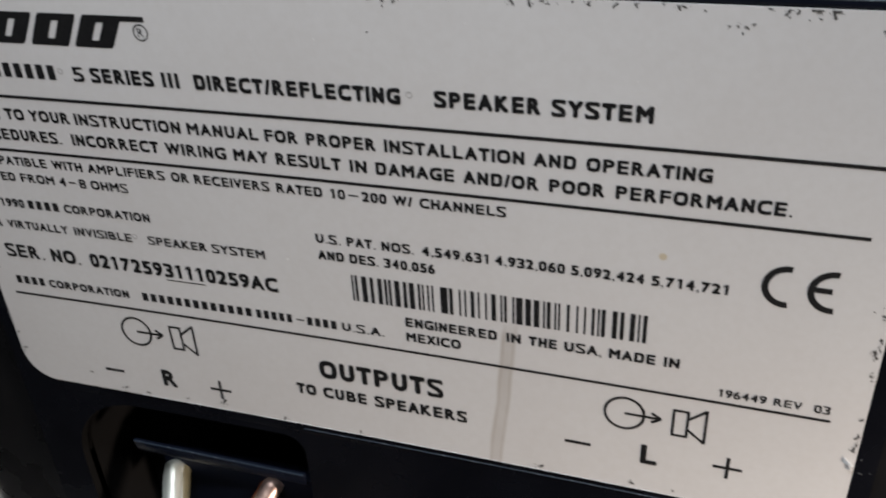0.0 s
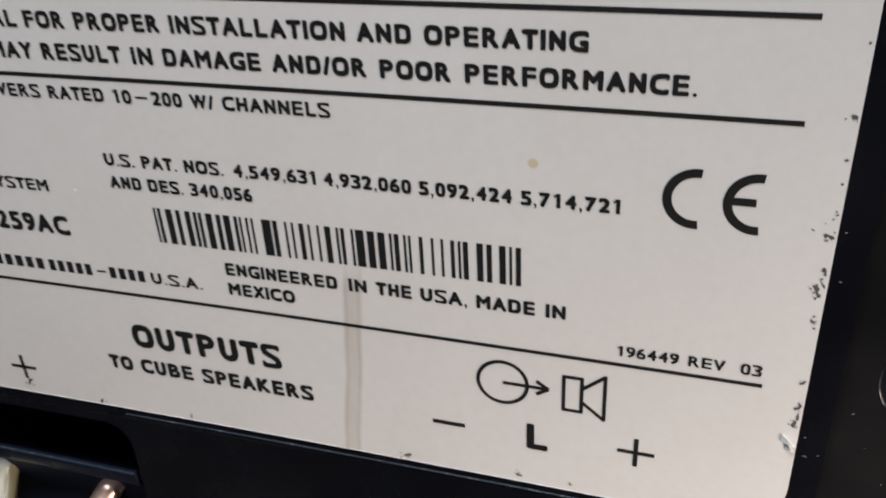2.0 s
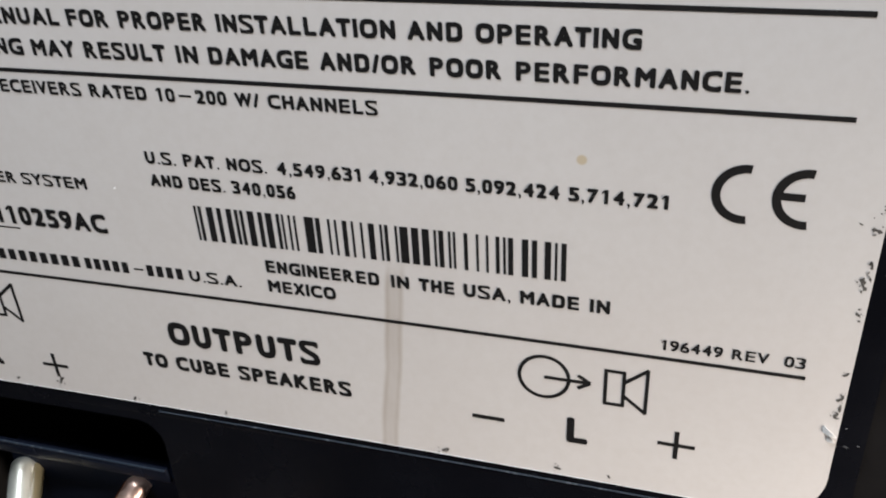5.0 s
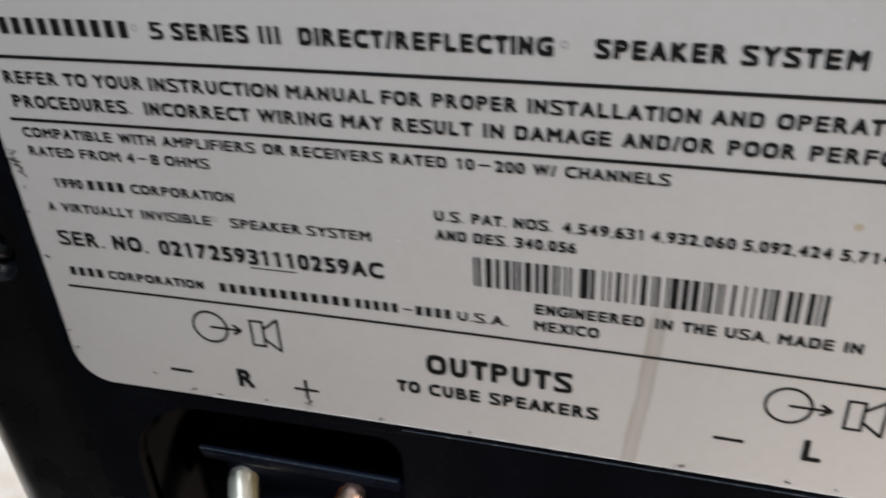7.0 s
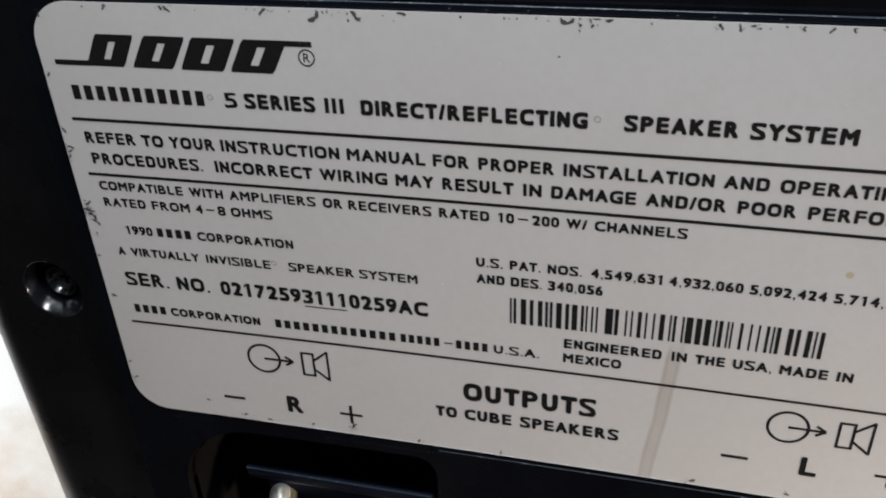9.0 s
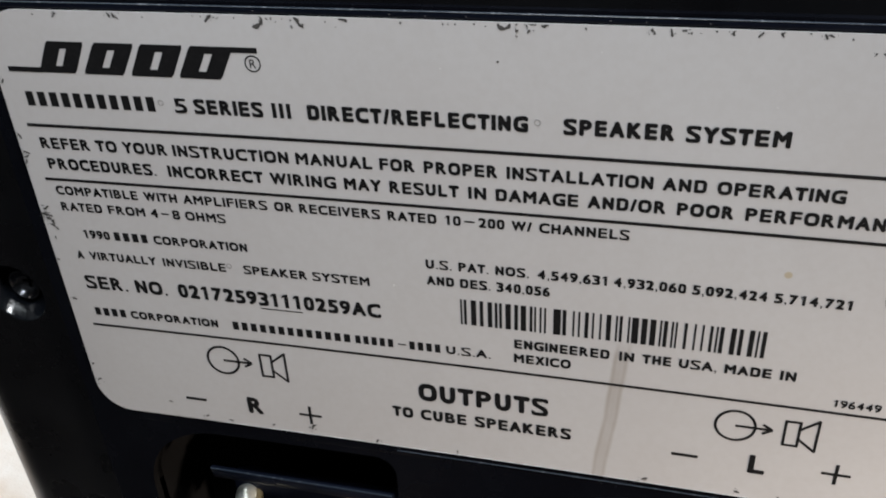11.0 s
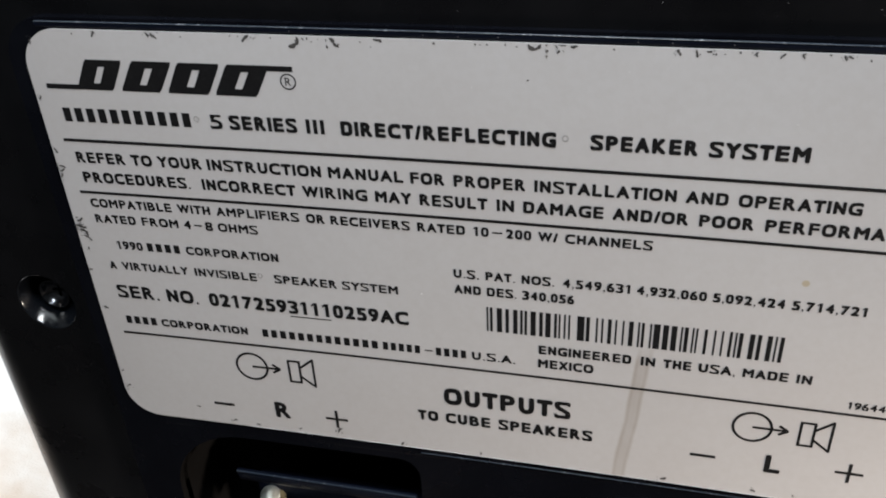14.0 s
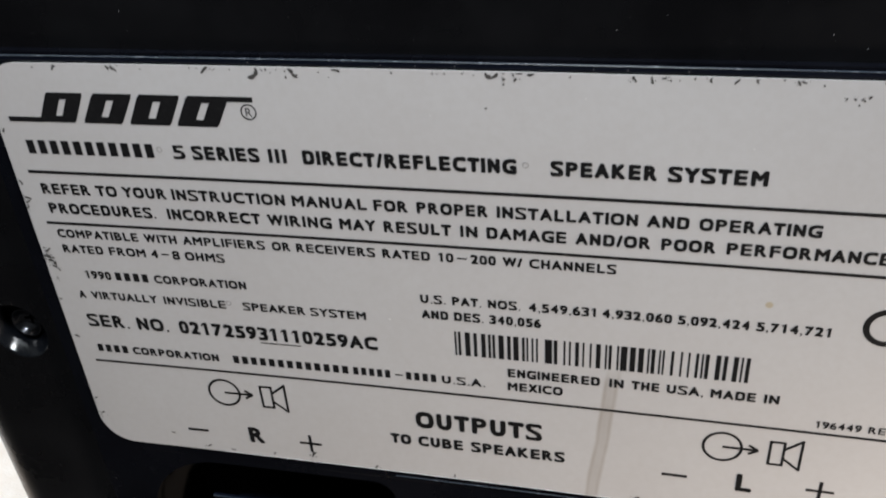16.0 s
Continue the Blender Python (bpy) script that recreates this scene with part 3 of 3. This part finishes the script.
# scuffs where the print has rubbed off along the edges
def scuff(x, z, size, angle, rng):
    bm, layers = bmesh.new(), []

    def ribbon(px, pz, a, length, wide, steps):
        last, y = None, -0.03 - 0.006 * len(layers)
        layers.append(y)
        for i in range(steps + 1):
            w = wide * (0.35 + 0.65 * rng.random()) * (0.35 if i in (0, steps) else 1)
            nx, nz = -math.sin(a) * w, math.cos(a) * w
            pair = [bm.verts.new(at(px + nx, y, pz + nz)), bm.verts.new(at(px - nx, y, pz - nz))]
            if last:
                bm.faces.new((last[0], last[1], pair[1], pair[0]))
            last = pair
            px, pz, a = px + math.cos(a) * length / steps, pz + math.sin(a) * length / steps, a + rng.uniform(-0.6, 0.6)

    ribbon(x, z, radians(angle), size * 0.95, 0.09 + 0.085 * size, 8)
    for _ in range(3 + int(size * 4)):
        s = size * rng.uniform(0.05, 0.26)
        ribbon(x + rng.gauss(0, 0.34) * size, z + rng.gauss(0, 0.34) * size, rng.uniform(0, 6.3), s, 0.04 + s * 0.24, 3)
    for v in bm.verts:
        v.co.y += BOW * U * max(0.0, 1 - (v.co.x / U / 50) ** 2)
    # nothing may hang over the label's edge
    for v in bm.verts:
        v.co.x = min(max(v.co.x, -51.9 * U), 53.0 * U)
        v.co.z = min(max(v.co.z, (LIFT - 41.9) * U), (LIFT + 13.0) * U)
    part("scuff", bm, SCUFF, label)


rng = random.Random(7)
TOP = ((-42.7, 0.8, 300), (-36.4, 0.6, 250), (-35.9, 1.0, 290), (-24.9, 1.1, 205), (-19.7, 1.9, 300), (-16.2, 1.5, 330), (-11.6, 1.0, 350), (5.0, 1.7, 250),
       (7.4, 1.8, 160), (7.9, 0.7, 280), (8.5, 0.5, 190), (24.5, 0.5, 270), (26.9, 0.7, 270), (17.6, 0.7, 300), (19.2, 0.8, 320), (20.6, 0.5, 250), (30.8, 0.4, 180), (31.8, 0.6, 330), (28.4, 0.5, 275), (32.2, 0.5, 300), (39.2, 0.5, 200), (40.5, 0.7, 250), (41.2, 0.5, 280), (43.0, 1.1, 190), (43.6, 0.9, 340), (44.3, 0.8, 220))
for x, size, angle in TOP:
    scuff(x, 12.95 if angle > 100 else 11.6, size, angle, rng)
SIDES = ((-51.7, -1.2, 0.8, 330), (-51.6, -4.2, 0.7, 30), (-51.9, -11.6, 1.6, 10), (-50.6, -12.3, 0.8, 300), (-50.5, -13.4, 0.5, 0), (-51.5, -12.2, 1.3, 20), (-51.2, -12.9, 0.8, 330), (-51.8, -5.0, 0.7, 60), (-51.0, -15.0, 0.4, 80), (-50.7, 11.8, 0.5, 300), (-51.4, -23.8, 0.8, 10),
         (-51.5, -37.2, 0.8, 20), (-51.6, -34.5, 0.5, 0), (52.9, 4.0, 0.6, 180), (52.6, -6.1, 0.8, 10), (52.8, -13.0, 0.7, 30), (52.3, -14.5, 1.15, 350),
         (52.2, -18.5, 1.2, 345), (52.8, -17.6, 0.7, 60), (52.8, -21.5, 0.5, 180), (52.9, -26.6, 0.6, 270), (52.9, -28.8, 0.8, 280), (52.7, -30.4, 0.8, 300),
         (52.9, -29.8, 0.6, 250), (51.2, 12.0, 0.8, 300), (-51.5, -10.9, 1.1, 350), (-51.7, -3.5, 1.0, 20), (-51.6, 4.9, 0.6, 30), (-51.8, -18.0, 0.5, 10), (47.8, 11.4, 0.4, 90), (36.0, 11.3, 0.25, 15), (36.7, 11.5, 0.3, 300), (37.3, 11.4, 0.45, 340), (37.9, 11.5, 0.3, 60), (37.2, 10.9, 0.2, 250), (3.7, 9.3, 0.25, 0))
for x, z, size, angle in SIDES:
    scuff(x, z, size, angle, rng)
LOW = ((-41.3, -39.4, 0.5), (-36.4, -41.3, 0.7), (-32.4, -41.4, 0.7), (-26.8, -41.3, 0.5), (-21.3, -41.1, 1.3), (-12.2, -41.4, 0.7), (-2.0, -41.6, 0.5), (20.5, -41.5, 0.9), (31.0, -41.2, 0.7), (36.0, -41.3, 0.4))
for x, z, size in LOW:
    scuff(x, z, size, rng.choice((10, 60, 170)), rng)

for _ in range(26):
    scuff(rng.uniform(-50, 50), 12.95 - 0.35 * rng.random(), rng.uniform(0.08, 0.22), rng.uniform(180, 360), rng)
for _ in range(10):
    scuff(52.95 - 0.3 * rng.random() ** 2, rng.uniform(-38, 9), rng.uniform(0.08, 0.24), rng.uniform(90, 270), rng)

# white flecks stuck to the label
WHITE = material("white_fleck", (0.85, 0.85, 0.85), 0.4)[0]
for x, z, size in ((-8.4, -17.2, 0.10), (13.4, 10.6, 0.05), (-1.8, 8.4, 0.05), (29.0, 6.2, 0.05)):
    bm = bmesh.new()
    bmesh.ops.create_icosphere(bm, subdivisions=1, radius=1, matrix=Matrix.Translation(at(x, -0.02, z)) @ Matrix.Diagonal((size * 1.3 * U, size * 0.6 * U, size * U, 1)))
    part("fleck", bend(bm, 200), WHITE, label)

# a torn tip of the film that curls off the edge, with a chip beside it
def torn_tip(x, z, length, high):
    """A small curled flake, thick at its root."""
    bm, rows = bmesh.new(), []
    for i in range(7):
        u = i / 6
        half = 0.30 * (1 - u) ** 0.7 + 0.03
        y = -0.03 - high * math.sin(u * 1.9)
        px, pz = x + length * u, z - 0.35 * u * length
        rows.append([bm.verts.new(at(px + dx, y + dy, pz + dz)) for dx, dy, dz in ((0, -0.03, half), (0, -0.03, -half), (0, 0.03, -half), (0, 0.03, half))])
    for a, b in zip(rows, rows[1:]):
        for k in range(4):
            bm.faces.new((a[k], a[(k + 1) % 4], b[(k + 1) % 4], b[k]))
    bm.faces.new(rows[0])
    bm.faces.new(rows[-1][::-1])
    part("torn_tip", bm, WHITE, label, "white torn tip of the film", smooth=True)


torn_tip(52.0, -32.2, 1.05, 0.40)
torn_tip(52.4, -33.0, 0.6, 0.22)

# pale nicks on the plate's upper edge and beside the label
NICKS = ((-20.4, 13.5), (-6.5, 13.5), (-3.0, 13.45), (0.9, 13.5), (14.0, 13.5), (17.1, 13.48), (22.5, 13.5), (53.63, -14.2), (53.9, -18.0), (53.65, -31.9), (53.78, -33.7), (53.95, -33.75), (54.76, -33.5))
for x, z in NICKS:
    bm = bmesh.new()
    bmesh.ops.create_icosphere(bm, subdivisions=1, radius=1, matrix=Matrix.Translation(at(x, 0.02, z)) @ Matrix.Diagonal((0.10 * U, 0.04 * U, 0.05 * U, 1)))
    part("nick", bend(bm, 200), DUST, module)

# ---- speaker wires in the terminals ----
def speaker_wire(path, radius, metal, jacket, lean, label_text, seed):
    """A stripped end of twisted strands with its jacket peeled to one side."""
    wire = new("speaker_wire")
    wire.location = at(*path[-1])
    tagged(wire, label_text, "wire", "wires in the terminal block")
    r = random.Random(seed)
    pts = []
    for i in range(len(path) - 1):
        for k in range(8):
            pts.append(tuple(Vector(path[i]).lerp(Vector(path[i + 1]), k / 8)))
    pts.append(path[-1])
    up = (Vector(pts[0]) - Vector(pts[1])).normalized() * radius
    dome = [(tuple(Vector(pts[0]) + up * 0.7 * math.sin(w)), radius * 0.86 * math.cos(w)) for w in (radians(k) for k in (84, 70, 54, 36, 18))]
    pieces = [(tube([p for p, _ in dome] + pts, [q for _, q in dome] + [radius * 0.86] * len(pts), 20), "core", metal, "")]
    for n in range(11):
        a, drop = n * math.pi / 5.5, r.uniform(-0.3, 0.4)
        tw = []
        for i, p in enumerate(pts):
            w = a + i * 0.10
            tw.append((p[0] + radius * 0.72 * math.cos(w), p[1] + radius * 0.72 * math.sin(w), p[2] - (drop if i == 0 else 0)))
        over = Vector(tw[0]) * 0.5 + Vector(pts[0]) * 0.5 + up * r.uniform(0.2, 0.4)
        pieces.append((tube([tuple(over)] + tw, [radius * 0.14] + [radius * 0.23] * len(tw), 10), "strand", metal, ""))
    side = [(p[0] + radius * lean, p[1] + radius * 0.55, p[2] - 0.2) for p in pts]
    pieces.append((tube(side, [radius * 0.4] + [radius * 0.6] * (len(side) - 1), 16), "jacket", jacket, "thin plastic jacket"))
    for bm, name, mat, text in pieces:
        bmesh.ops.translate(bm, verts=bm.verts, vec=-wire.location)
        part(name, bm, mat, wire, text, smooth=True)


speaker_wire([(-35.8, 4.6, -60.0), (-34.3, 0.6, -63.5), (-32.3, -4.5, -68.1), (-30.2, -11, -76), (-27, -26, -96), (-24, -46, -107.0)], 1.72, SILVER, KHAKI, 0.62, "tinned silver speaker wire end in the terminal block", 3)
speaker_wire([(-19.3, 4.6, -59.5), (-20.9, 0.6, -62.8), (-22.9, -4.5, -67.1), (-24.4, -11, -76), (-23, -26, -96), (-21, -46, -107.0)], 1.75, COPPER, AMBER, -0.6, "bare copper speaker wire end in the terminal block", 5)

# ---- the cloth beside the module ----
def crumpled_cloth():
    """A loosely heaped cloth with soft folds, thin but solid."""
    n, m = 90, 85
    top, low = [], []
    for i in range(n + 1):
        for j in range(m + 1):
            u, v = i / n, j / m
            x = -0.108 - (0.52 + 0.11 * math.sin(5.1 * v + 0.6) + 0.04 * math.sin(13 * v)) * u
            y = -0.02 + 0.03 * math.sin(7 * u) + (0.58 + 0.07 * math.sin(4.3 * u + 1) + 0.03 * math.sin(11 * u)) * v
            edge = min(i / 8, (n - i) / 8, j / 8, (m - j) / 8, 1.0)
            p = Vector((x * 7, y * 7, 0.3))
            h = 0.010 + 0.016 * abs(noise.noise(p)) + 0.010 * abs(noise.noise(p * 2.7 + Vector((5, 1, 2)))) + 0.004 * noise.noise(p * 7)
            wob = 0.02 * noise.noise(Vector((x * 9, y * 9, 4)))
            top.append((min(x + wob * (1 if i else 0.3), -0.1), y + wob, 0.003 + max(h, 0.003) * edge))
            low.append((top[-1][0], top[-1][1], top[-1][2] - 0.0025))
    faces = []
    for i in range(n):
        for j in range(m):
            a = i * (m + 1) + j
            b, c, d = a + 1, a + m + 2, a + m + 1
            faces += [(a, b, c, d), tuple(k + len(top) for k in (d, c, b, a))]
    me = bpy.data.meshes.new("crumpled_cloth")
    me.from_pydata(top + low, [], faces)
    tagged(part("crumpled_cloth", me, CLOTH, smooth=True), "crumpled cream cloth with tan folds on the carpet", "cloth")


crumpled_cloth()

# ---- dust on the black plastic ----
def dust():
    bm = bmesh.new()
    r = random.Random(11)
    for n in range(230):
        if n < 170:
            x, z, y = r.uniform(-66, 68), r.uniform(15.5, 40), 1.4
        else:
            x, z, y = r.uniform(56.5, 67), r.uniform(-40, 15), 1.4
        if min((x - hx) ** 2 + (z - hz) ** 2 for hx, hz in HOLES) < 30:
            continue
        s = 0.022 + 0.05 * r.random() ** 4
        m = Matrix.Translation(at(x, y, z)) @ Euler((0, r.uniform(0, 6), 0)).to_matrix().to_4x4() @ Matrix.Diagonal((s * U * r.uniform(1, 2.4), s * U * 0.5, s * U, 1))
        bmesh.ops.create_icosphere(bm, subdivisions=1, radius=1, matrix=m)
    tagged(part("dust", bm, DUST), "fine pale dust specks on the black plastic", "dust", kind="stuff")


dust()
